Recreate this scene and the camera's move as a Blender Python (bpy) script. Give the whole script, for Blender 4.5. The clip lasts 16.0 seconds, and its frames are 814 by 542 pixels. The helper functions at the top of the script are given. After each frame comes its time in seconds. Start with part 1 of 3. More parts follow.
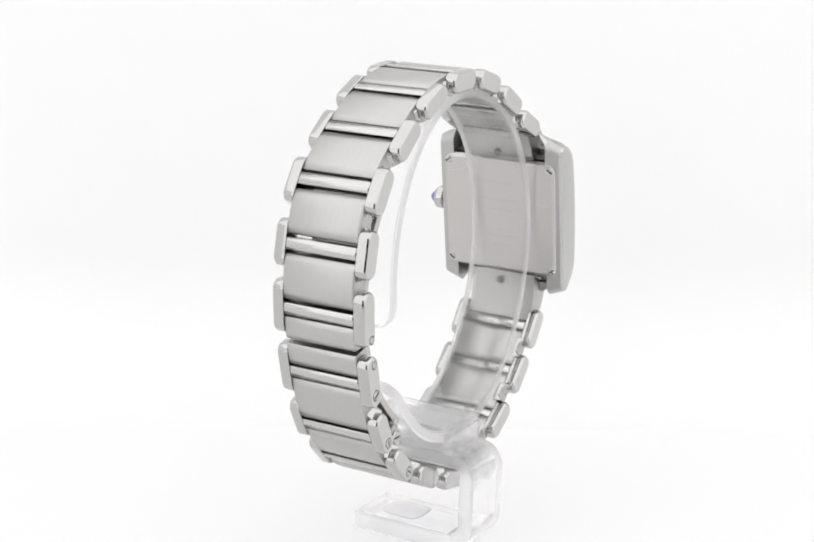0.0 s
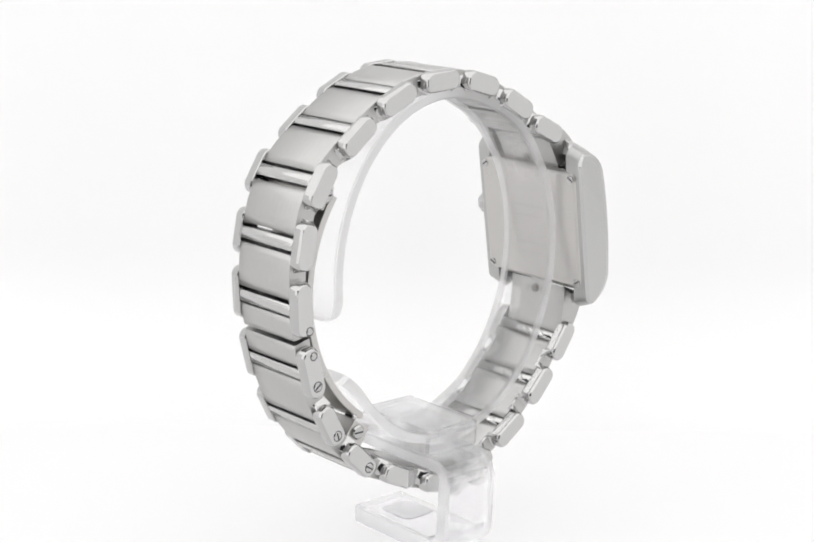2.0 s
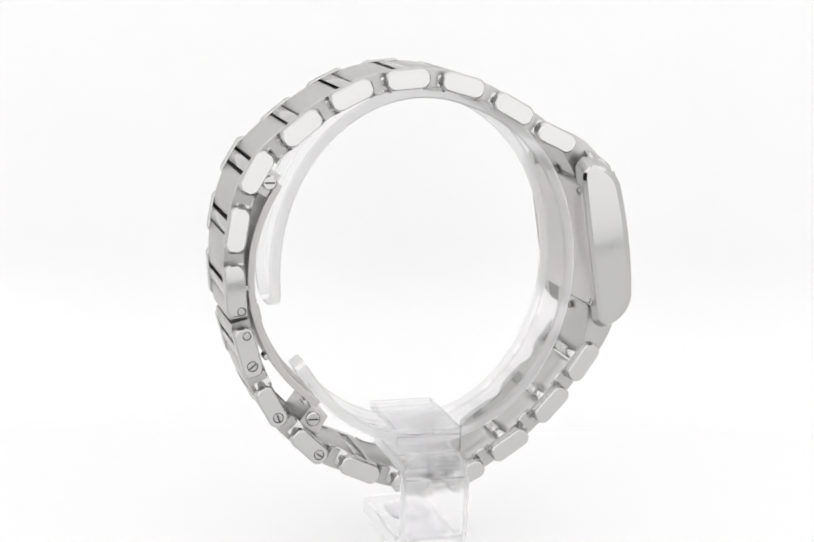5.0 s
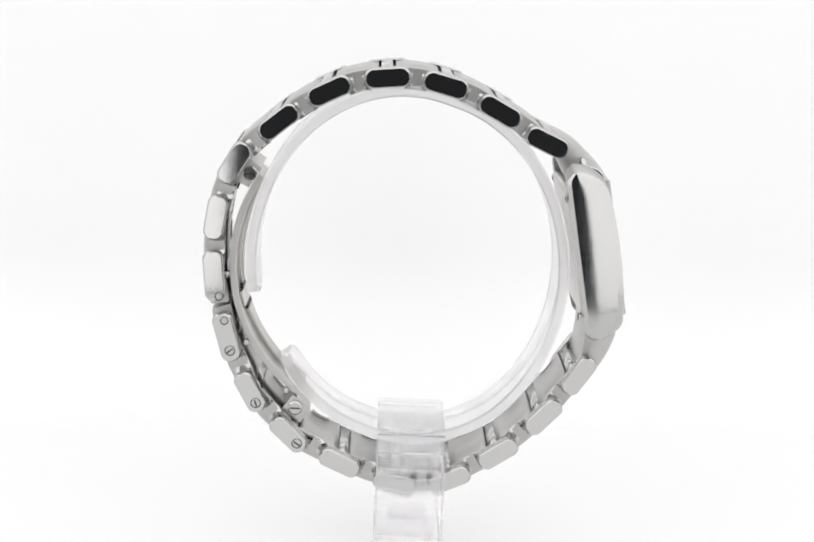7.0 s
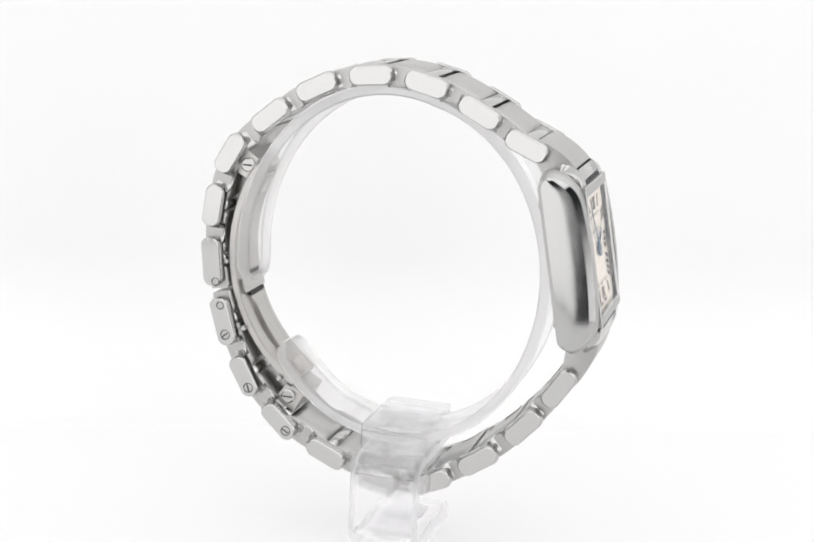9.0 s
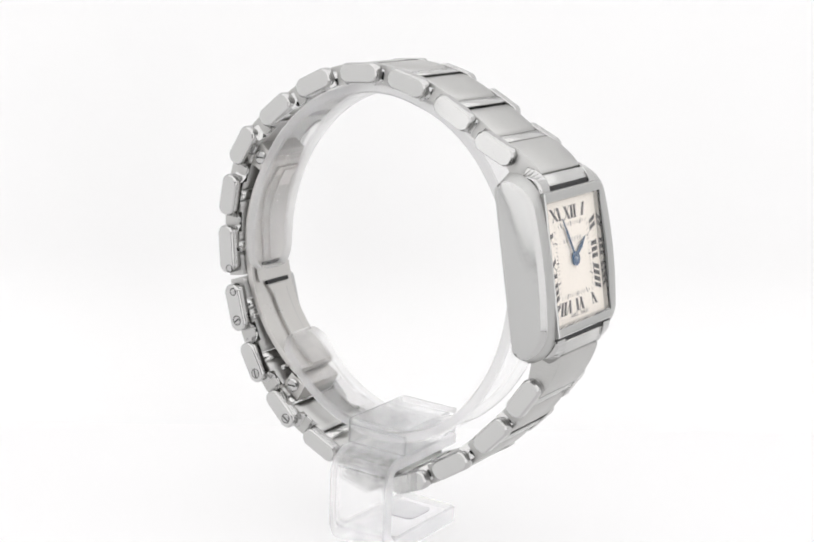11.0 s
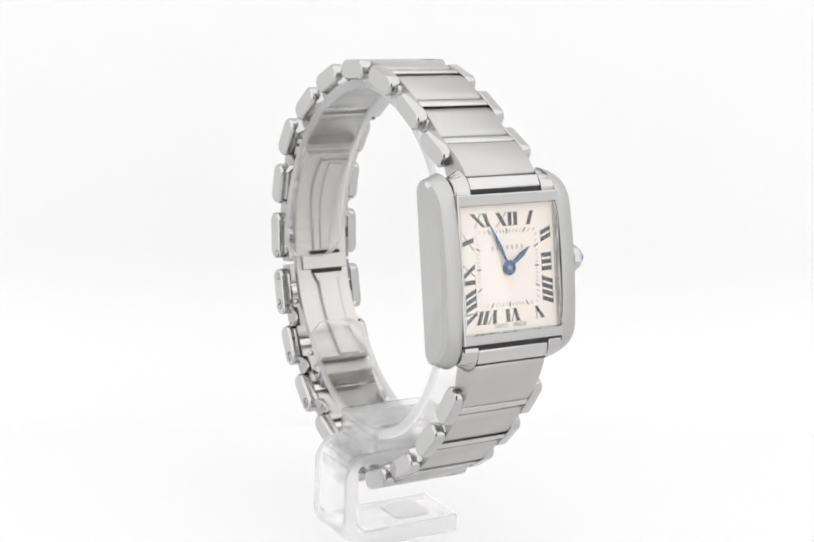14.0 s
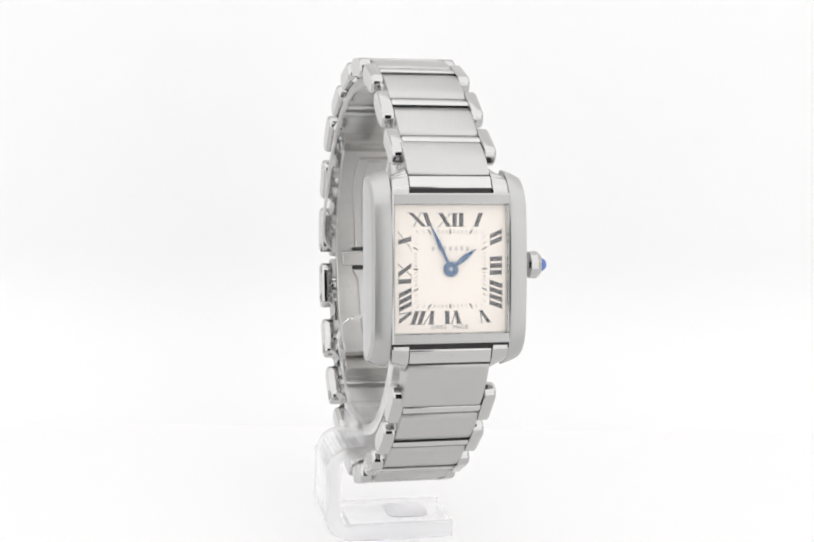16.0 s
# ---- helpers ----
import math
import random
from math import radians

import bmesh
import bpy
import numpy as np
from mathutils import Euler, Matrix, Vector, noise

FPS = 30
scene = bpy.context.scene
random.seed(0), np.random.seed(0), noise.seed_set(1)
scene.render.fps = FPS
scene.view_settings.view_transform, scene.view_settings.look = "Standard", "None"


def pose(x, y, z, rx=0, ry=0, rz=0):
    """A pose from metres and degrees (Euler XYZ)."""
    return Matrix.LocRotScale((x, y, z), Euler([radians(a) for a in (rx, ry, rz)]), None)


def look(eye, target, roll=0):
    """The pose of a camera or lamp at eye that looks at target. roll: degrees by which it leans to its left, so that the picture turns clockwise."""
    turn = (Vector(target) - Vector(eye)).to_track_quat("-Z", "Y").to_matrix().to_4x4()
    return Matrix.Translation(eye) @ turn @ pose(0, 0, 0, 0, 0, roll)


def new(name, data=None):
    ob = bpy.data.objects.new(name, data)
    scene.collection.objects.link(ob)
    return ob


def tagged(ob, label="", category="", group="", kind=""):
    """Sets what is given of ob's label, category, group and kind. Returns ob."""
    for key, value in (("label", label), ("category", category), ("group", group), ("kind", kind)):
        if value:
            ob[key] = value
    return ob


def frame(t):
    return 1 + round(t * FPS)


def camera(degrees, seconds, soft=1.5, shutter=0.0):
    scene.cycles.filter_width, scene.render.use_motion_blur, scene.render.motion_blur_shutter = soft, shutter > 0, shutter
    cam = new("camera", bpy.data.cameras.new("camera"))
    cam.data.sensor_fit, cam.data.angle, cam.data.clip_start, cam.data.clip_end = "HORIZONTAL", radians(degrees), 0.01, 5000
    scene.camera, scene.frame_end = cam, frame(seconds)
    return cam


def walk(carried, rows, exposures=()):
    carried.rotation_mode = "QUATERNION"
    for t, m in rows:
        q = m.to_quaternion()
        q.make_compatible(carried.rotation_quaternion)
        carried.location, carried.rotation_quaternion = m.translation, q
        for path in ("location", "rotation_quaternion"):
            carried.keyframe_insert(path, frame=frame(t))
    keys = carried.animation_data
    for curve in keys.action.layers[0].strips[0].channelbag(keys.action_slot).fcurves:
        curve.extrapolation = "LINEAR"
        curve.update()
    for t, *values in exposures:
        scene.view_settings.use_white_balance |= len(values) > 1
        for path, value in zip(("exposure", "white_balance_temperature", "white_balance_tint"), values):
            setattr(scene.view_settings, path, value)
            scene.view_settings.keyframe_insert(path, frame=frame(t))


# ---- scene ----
# A steel wrist watch on a clear acrylic stand, turning in a white light tent.
# Lengths of the watch are written in millimetres and built with MM.
MM = 0.001
AXIS_X = -2.55          # the watch sits this far off the turning axis
HUB_Z = 46.5            # height of the dial's centre over the table

# ---- camera ----
EYE = Vector((0.0, -0.2160, 0.0902))
PITCH, YAW = radians(13.123), radians(0.402)
AIM = EYE + Vector((-math.sin(YAW) * math.cos(PITCH), math.cos(YAW) * math.cos(PITCH), -math.sin(PITCH)))
cam = camera(30.0, 16.0, soft=1.9)
VIEW = look(EYE, AIM, 2.602)
walk(cam, [(0.0, VIEW), (16.0, VIEW)], exposures=[(0.0, -0.02), (16.0, -0.02)])

# ---- world: the dark room outside the tent ----
world = bpy.data.worlds.new("room")
scene.world = world
world.use_nodes = True
world.node_tree.nodes["Background"].inputs[0].default_value = (0.026, 0.027, 0.029, 1)
world.node_tree.nodes["Background"].inputs[1].default_value = 1.0


# ---- materials ----
def material(name, colour, rough=0.5, metal=0.0, **extra):
    m = bpy.data.materials.new(name)
    m.use_nodes = True
    b = m.node_tree.nodes["Principled BSDF"]
    b.inputs["Base Color"].default_value = (*colour, 1)
    b.inputs["Roughness"].default_value = rough
    b.inputs["Metallic"].default_value = metal
    for key, value in extra.items():
        b.inputs[key.replace("_", " ")].default_value = value
    return m


def node(m, kind, **values):
    n = m.node_tree.nodes.new(kind)
    for key, value in values.items():
        n.inputs[key].default_value = value
    return n


def grain(m, stretch, low, high, bump, scale=1.0, colour=None):
    """Fine brushed lines (stretch: how close they lie along x, y, z, per metre) and broad soft wear over them."""
    t, b = m.node_tree, m.node_tree.nodes["Principled BSDF"]
    co = t.nodes.new("ShaderNodeTexCoord")
    mp = node(m, "ShaderNodeMapping")
    mp.inputs["Scale"].default_value = stretch
    fine = node(m, "ShaderNodeTexNoise", Scale=scale, Detail=3.0, Roughness=0.6)
    wear = node(m, "ShaderNodeTexNoise", Scale=260.0, Detail=2.0)
    t.links.new(co.outputs["Object"], mp.inputs["Vector"])
    t.links.new(mp.outputs["Vector"], fine.inputs["Vector"])
    t.links.new(co.outputs["Object"], wear.inputs["Vector"])
    mix = node(m, "ShaderNodeMath")
    mix.operation = "MULTIPLY_ADD"
    t.links.new(fine.outputs["Fac"], mix.inputs[0])
    mix.inputs[1].default_value = 1.2
    t.links.new(wear.outputs["Fac"], mix.inputs[2])
    rr = node(m, "ShaderNodeMapRange")
    rr.inputs["From Min"].default_value, rr.inputs["From Max"].default_value = 0.6, 1.6
    rr.inputs["To Min"].default_value, rr.inputs["To Max"].default_value = low, high
    t.links.new(mix.outputs[0], rr.inputs["Value"])
    t.links.new(rr.outputs["Result"], b.inputs["Roughness"])
    bp = node(m, "ShaderNodeBump", Strength=bump, Distance=0.00002)
    t.links.new(fine.outputs["Fac"], bp.inputs["Height"])
    t.links.new(bp.outputs["Normal"], b.inputs["Normal"])
    if colour:
        cr = t.nodes.new("ShaderNodeMix")
        cr.data_type = "RGBA"
        cr.inputs["A"].default_value, cr.inputs["B"].default_value = (*colour[0], 1), (*colour[1], 1)
        t.links.new(fine.outputs["Fac"], cr.inputs["Factor"])
        t.links.new(cr.outputs["Result"], b.inputs["Base Color"])
    return m


STEEL = ((0.43, 0.429, 0.422), (0.53, 0.528, 0.518))
CASE_STEEL = ((0.41, 0.411, 0.405), (0.50, 0.501, 0.493))
brushed = grain(material("brushed steel", STEEL[0], 0.3, 1.0), (9000, 500, 9000), 0.32, 0.46, 0.35, colour=STEEL)
cross_brushed = grain(material("case steel", STEEL[0], 0.3, 1.0), (9000, 9000, 400), 0.36, 0.48, 0.3, colour=CASE_STEEL)
polished = grain(material("polished steel", (0.49, 0.489, 0.484), 0.1, 1.0), (600, 600, 600), 0.06, 0.13, 0.03)
fine_satin = grain(material("fine satin steel", (0.56, 0.56, 0.554), 0.1, 1.0), (9000, 500, 9000), 0.035, 0.08, 0.06)
case_satin = grain(material("case satin steel", (0.50, 0.502, 0.496), 0.1, 1.0), (9000, 9000, 400), 0.06, 0.11, 0.1)
strip_satin = grain(material("strip satin steel", (0.53, 0.53, 0.522), 0.2, 1.0), (9000, 500, 9000), 0.16, 0.24, 0.15)
inner_steel = grain(material("satin steel", (0.525, 0.515, 0.50), 0.3, 1.0), (4000, 400, 4000), 0.26, 0.34, 0.05)
dark_steel = material("recess steel", (0.012, 0.012, 0.012), 0.6, 0.0)
dial_paint = grain(material("cream dial", (0.87, 0.81, 0.735), 0.45), (300, 300, 300), 0.4, 0.5, 0.03)
ink = material("grey black ink", (0.045, 0.04, 0.04), 0.5)
ink_pale = material("pale print ink", (0.5, 0.47, 0.44), 0.6)
ink_light = material("fine print ink", (0.22, 0.2, 0.19), 0.6)
blued = material("blued steel", (0.06, 0.12, 0.22), 0.25, 1.0)
stone = material("blue cabochon", (0.10, 0.22, 0.62), 0.06, 0.0, Transmission_Weight=0.35, IOR=1.7)


def clear(name, haze, tint, ior=1.28, wave=0.05, thinness=0.35):
    """Clear plastic, slightly wavy, with a trace of white haze."""
    m = bpy.data.materials.new(name)
    m.use_nodes = True
    t = m.node_tree
    t.nodes.clear()
    out = t.nodes.new("ShaderNodeOutputMaterial")
    see = node(m, "ShaderNodeBsdfGlass", Color=(*tint, 1), Roughness=0.0, IOR=ior)
    white = node(m, "ShaderNodeBsdfTranslucent", Color=(0.95, 0.95, 0.95, 1))
    soft = node(m, "ShaderNodeMixShader", Fac=haze)
    smear = node(m, "ShaderNodeTexNoise", Scale=160.0, Detail=2.0)
    bump = node(m, "ShaderNodeBump", Strength=wave, Distance=0.0003)
    t.links.new(smear.outputs["Fac"], bump.inputs["Height"])
    t.links.new(bump.outputs["Normal"], see.inputs["Normal"])
    thin = t.nodes.new("ShaderNodeBsdfTransparent")
    body = node(m, "ShaderNodeMixShader", Fac=thinness)
    t.links.new(see.outputs[0], body.inputs[1])
    t.links.new(thin.outputs[0], body.inputs[2])
    t.links.new(body.outputs[0], soft.inputs[1])
    t.links.new(white.outputs[0], soft.inputs[2])
    t.links.new(soft.outputs[0], out.inputs["Surface"])
    return m


acrylic = clear("clear acrylic", 0.008, (0.996, 0.996, 0.999), 1.36, 0.05, 0.4)
ring_acrylic = clear("clear bent acrylic", 0.012, (0.997, 0.997, 0.998), 1.25, 0.05, 0.8)
acrylic_edge = clear("sawn acrylic edge", 0.3, (0.988, 0.988, 0.996))
ring_edge = clear("frosted ring edge", 0.5, (0.99, 0.99, 0.996))
spot_film = clear("clear spot film", 0.05, (0.99, 0.99, 0.995), 1.1)


def thin_glass(name, mirror):
    """A flat thin pane: light passes straight through, and each face mirrors a little."""
    m = bpy.data.materials.new(name)
    m.use_nodes = True
    t = m.node_tree
    t.nodes.clear()
    out = t.nodes.new("ShaderNodeOutputMaterial")
    see = t.nodes.new("ShaderNodeBsdfTransparent")
    gloss = node(m, "ShaderNodeBsdfGlossy", Roughness=0.02)
    mix = node(m, "ShaderNodeMixShader", Fac=mirror)
    t.links.new(see.outputs[0], mix.inputs[1])
    t.links.new(gloss.outputs[0], mix.inputs[2])
    t.links.new(mix.outputs[0], out.inputs["Surface"])
    return m


crystal_glass = thin_glass("watch crystal", 0.065)
# emission is added to the paper wall to hold its brightness; nothing lights it from behind
paper = grain(material("white sweep with glow", (0.64, 0.64, 0.64), 0.7), (40, 40, 40), 0.6, 0.8, 0.02)
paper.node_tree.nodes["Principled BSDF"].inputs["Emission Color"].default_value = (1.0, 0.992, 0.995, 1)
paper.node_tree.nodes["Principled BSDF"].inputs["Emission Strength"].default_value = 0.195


def glowing(name, colour, strength, body=0.5):
    m = material(name, (body,) * 3, 0.9)
    b = m.node_tree.nodes["Principled BSDF"]
    b.inputs["Emission Color"].default_value = (*colour, 1)
    b.inputs["Emission Strength"].default_value = strength
    return m


# the table's emission is added to keep it white and weaken the watch's shadow
table_white = glowing("white table with glow", (1.0, 0.988, 0.991), 0.63, 0.28)
top_light = glowing("lit roof diffuser", (1.0, 0.99, 0.99), 1.08)
right_light = glowing("lit right diffuser", (1.0, 0.99, 0.99), 0.42)
left_light = glowing("lit left diffuser", (1.0, 0.99, 0.99), 0.43)


# ---- mesh helpers ----
def mesh_from(name, bm, mats, smooth=False, sharp=None):
    me = bpy.data.meshes.new(name)
    bmesh.ops.recalc_face_normals(bm, faces=bm.faces)
    for f in bm.faces:
        f.smooth = smooth
    bm.to_mesh(me)
    bm.free()
    if sharp:
        me.set_sharp_from_angle(angle=radians(sharp))
    for m in mats if isinstance(mats, (list, tuple)) else [mats]:
        me.materials.append(m)
    return me


def part(name, bm, mat, parent, label="", at=None, smooth=False):
    """Links a bmesh (or a finished mesh) as one object under its thing or part."""
    ob = new(name, bm if isinstance(bm, bpy.types.Mesh) else mesh_from(name, bm, mat, smooth))
    ob.parent = parent
    if at is not None:
        ob.matrix_basis = at
    return tagged(ob, label)


def soften(bm, width, segments=2, angle=30):
    """Rounds every edge that is sharper than the angle."""
    edges = [e for e in bm.edges if len(e.link_faces) == 2 and e.calc_face_angle(0) > radians(angle)]
    bmesh.ops.bevel(bm, geom=edges, offset=width * MM, segments=segments, profile=0.5, affect="EDGES", clamp_overlap=True)
    return bm


def loft(rings, closed=True, caps=True):
    """Skin over rings of points in millimetres."""
    bm = bmesh.new()
    rows = [[bm.verts.new(Vector(p) * MM) for p in ring] for ring in rings]
    n = len(rows[0])
    for a, b in zip(rows, rows[1:]):
        for i in range(n if closed else n - 1):
            bm.faces.new((a[i], a[(i + 1) % n], b[(i + 1) % n], b[i]))
    if caps:
        bm.faces.new(rows[0])
        bm.faces.new(rows[-1][::-1])
    return bm


def box(x0, x1, y0, y1, z0, z1, bevel=0.0):
    bm = loft([[(x0, y0, z), (x1, y0, z), (x1, y1, z), (x0, y1, z)] for z in (z0, z1)])
    bmesh.ops.recalc_face_normals(bm, faces=bm.faces)
    return soften(bm, bevel) if bevel else bm


def rounded(points, radius, steps=3):
    """A polygon with its corners rounded."""
    out, n = [], len(points)
    for i in range(n):
        p, a, b = (Vector(points[j % n]) for j in (i, i - 1, i + 1))
        u, v = (a - p), (b - p)
        r = min(radius, u.length * 0.45, v.length * 0.45)
        s, e = p + u.normalized() * r, p + v.normalized() * r
        for k in range(steps + 1):
            t = k / steps
            out.append(tuple((1 - t) ** 2 * s + 2 * t * (1 - t) * p + t * t * e))
    return out


def disc(radius, height, sides=24, dome=0.0, bevel=0.06):
    """A round head that stands along +z."""
    rings = [[(math.cos(a) * r, math.sin(a) * r, z) for a in (i * math.tau / sides for i in range(sides))]
             for r, z in ((radius, 0), (radius, height - bevel), (radius - bevel, height), (radius * 0.45, height + dome))]
    return loft(rings)


def frame_at(origin, along, x_axis=(1, 0, 0)):
    """Pose with local y along the bracelet, x across it and z outwards; origin in millimetres (y, z)."""
    t = Vector((0, along[0], along[1])).normalized()
    x = Vector(x_axis)
    n = x.cross(t)
    m = Matrix((x, t, n)).transposed().to_4x4()
    m.translation = Vector((BAND_X, origin[0], origin[1])) * MM
    return m


# ---- the light tent ----
def tent():
    # flat table, then a paper wall rising from a tight curve behind the stand; set a little askew
    arc = [(radians(90 * k / 14), 26) for k in range(15)]
    front = [(46 + r * math.sin(a), r * (1 - math.cos(a))) for a, r in arc] + [(72, 120), (72, ROOF / MM)]
    rear = [(74, ROOF / MM), (74, 26), (70, 8), (62, 0), (52, -2), (46, -2)]
    rings = [[(x, y + x * SKEW, z) for y, z in front + rear] for x in (-340, -200, -100, 0, 100, 200, 340)]
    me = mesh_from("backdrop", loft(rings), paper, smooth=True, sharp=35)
    tagged(new("backdrop", me), "white paper sweep forming the back wall, with added glow", "backdrop", kind="structure")
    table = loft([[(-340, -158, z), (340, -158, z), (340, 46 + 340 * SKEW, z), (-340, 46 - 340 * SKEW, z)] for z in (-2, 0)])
    tagged(new("floor", mesh_from("floor", table, table_white)), "white table top with added glow", "table top", kind="structure")

    def slab(name, label, mat, lo, hi):
        bm = bmesh.new()
        bmesh.ops.create_cube(bm, size=1, matrix=Matrix.Translation((Vector(lo) + Vector(hi)) / 2) @ Matrix.Diagonal((*(Vector(hi) - Vector(lo)), 1)))
        return tagged(new(name, mesh_from(name, bm, mat)), label, "light tent", kind="structure")

    slab("wall_left", "glowing white fabric side of a light tent", left_light, (-0.345, -0.168, -0.002), (-0.33, 0.2, ROOF))
    slab("wall_right", "glowing white fabric side of a light tent", right_light, (0.33, -0.168, -0.002), (0.345, 0.2, ROOF))
    slab("ceiling", "bright white diffuser roof of a light tent", top_light, (-0.345, -0.182, ROOF), (0.345, 0.2, ROOF + 0.012))
    # front panel with the opening that the lens looks through
    w = FRONT
    bm = bmesh.new()
    for lo, hi in (((-0.345, -0.182, -0.002), (w[0], -0.169, ROOF)), ((w[1], -0.182, -0.002), (0.345, -0.169, ROOF)), ((w[0], -0.182, w[2]), (w[1], -0.169, ROOF))):
        bmesh.ops.create_cube(bm, size=1, matrix=Matrix.Translation((Vector(lo) + Vector(hi)) / 2) @ Matrix.Diagonal((*(Vector(hi) - Vector(lo)), 1)))
    tagged(new("wall_front", mesh_from("wall_front", bm, front_fabric)), "white tent front with an opening for the lens", "light tent", kind="structure")


ROOF = 0.205
SKEW = 0.10
FRONT = (-0.038, 0.055, 0.135)
front_fabric = glowing("lit front fabric", (1, 0.99, 0.992), 0.96)
tent()

# ---- the watch ----
watch = tagged(new("wrist_watch"), "small steel wrist watch with rectangular cream dial and link bracelet", "watch")
TILT = 11.0
CASE = pose(0, -26.5 * MM, 0, -TILT, 0, 0)


def case_point(y, z):
    """From the case's own y, z to the watch's, in millimetres."""
    v = CASE @ (Vector((0, y, z)) * MM) / MM
    return v.y, v.z


def case_sides():
    """The two long curved bars at either side of the dial."""
    def section(z, s):
        k = abs(z) / 12.75
        end = min(1.0, max(0.0, (abs(z) - 8.6) / 4.2))
        tip = max(0.0, (abs(z) - 11.3) / 1.45)
        front = -1.05 + 1.0 * k ** 2 + 4.2 * (1 - math.sqrt(1 - end * end))
        back = 5.15 - 1.2 * tip * tip
        rim = min(1.0, (back - front) * 0.25)
        w = 10.45 if s < 0 else 10.4
        lip = 0.12 if s < 0 else 0.0
        y0, y1 = front + rim, back - rim * 0.5
        # front face, polished chamfer, slightly domed outer face, polished rear edge
        pts = [(7.82, front + lip), (8.1, front + lip - 0.04), (9.1, front + 0.05), (w - 0.6, front + 0.1), (w - 0.4, front + 0.16), (w - 0.12, y0),
               (w - 0.045, y0 + 0.3 * (y1 - y0)), (w - 0.005, (y0 + y1) / 2), (w, y1 - 0.3 * (y1 - y0)), (w - 0.025, y1), (w - 0.3, back), (7.82, back)]
        return [(s * x, y, z * (1 - 0.085 * ((x - 7.82) / 2.63) ** 1.4)) for x, y in pts]
    zs = [-12.75, -12.6, -12.3, -11.9, -11.4, -10.8, -10.0, -9, -8, -6, -4, -2, 0, 2, 4, 6, 8, 9, 10.0, 10.8, 11.4, 11.9, 12.3, 12.6, 12.75]
    n = len(section(0, 1))
    for s in (-1, 1):
        me = mesh_from("case_side", loft([section(z, s) for z in zs]), [cross_brushed, polished, case_satin], smooth=True, sharp=50)
        for e in me.edges:
            a, b = e.vertices
            if a % n == b % n and a % n in (4, 5, 9, 10):
                e.use_edge_sharp = True
        for i in range(len(zs) - 1):
            for j in range(n):
                me.polygons[i * n + j].material_index = 1 if j in (4, 9) else (2 if 5 <= j <= 8 else 0)
        part("case_side", me, None, watch, at=CASE)


def case_body():
    W, T, B = 7.8, 9.7, -9.5
    def rect(x, zb, zt, y):
        return [(-x, y, zb), (x, y, zb), (x, y, zt), (-x, y, zt)]
    bm = loft([rect(W, B, T, 4.6), rect(W, B, T, -0.75), rect(W - 0.15, B + 0.15, T - 0.15, -0.9), rect(7.55, -8.3, 8.35, -0.9),
               rect(7.42, -8.15, 8.2, -0.6), rect(7.36, -8.1, 8.14, 0.05)], caps=False)
    me = mesh_from("bezel", bm, [cross_brushed, polished])
    for i, p in enumerate(me.polygons):
        p.material_index = 1 if i // 4 in (1, 3, 4) else 0
    part("bezel", me, None, watch, "brushed and polished steel dial frame", at=CASE)
    # dark recess where the bracelet meets the case
    for x, z0, z1 in ((5.36, 9.72, 10.3), (7.75, -10.15, -9.52)):
        part("recess", box(-x, x, -0.4, 1.6, z0, z1), dark_steel, watch, "dark gap between case and bracelet", at=CASE)
    # back
    out = rounded([(-9.7, -9.4), (9.7, -9.4), (9.7, 9.4), (-9.7, 9.4)], 1.6, 4)
    bm = loft([[(x * k, y, z * k) for x, z in out] for k, y in ((1.0, 4.0), (1.0, 4.7), (0.99, 5.0), (0.965, 5.28), (0.93, 5.42))])
    back = part("case_back", bm, inner_steel, watch, "satin steel screwed case back", at=CASE)
    for sx in (-1, 1):
        for sz in (-1, 1):
            s = part("screw", disc(0.62, 0.16, 16), polished, back, at=pose(sx * 8.7 * MM, 5.37 * MM, sz * 8.2 * MM, -90, 0, 0))
            part("screw_slot", box(-0.5, 0.5, -0.09, 0.09, 0.1, 0.2), dark_steel, back, at=s.matrix_basis @ pose(0, 0, 0, 0, 0, 35 * sx * sz))
    # engraved frame and lettering bars on the back
    for z, w in ((5.4, 2.4), (2.6, 3.0), (1.0, 2.2), (-3.4, 2.8), (-5.0, 1.6)):
        part("engraving", box(-w, w, 5.41, 5.44, z - 0.11, z + 0.11), brushed, back, at=None)


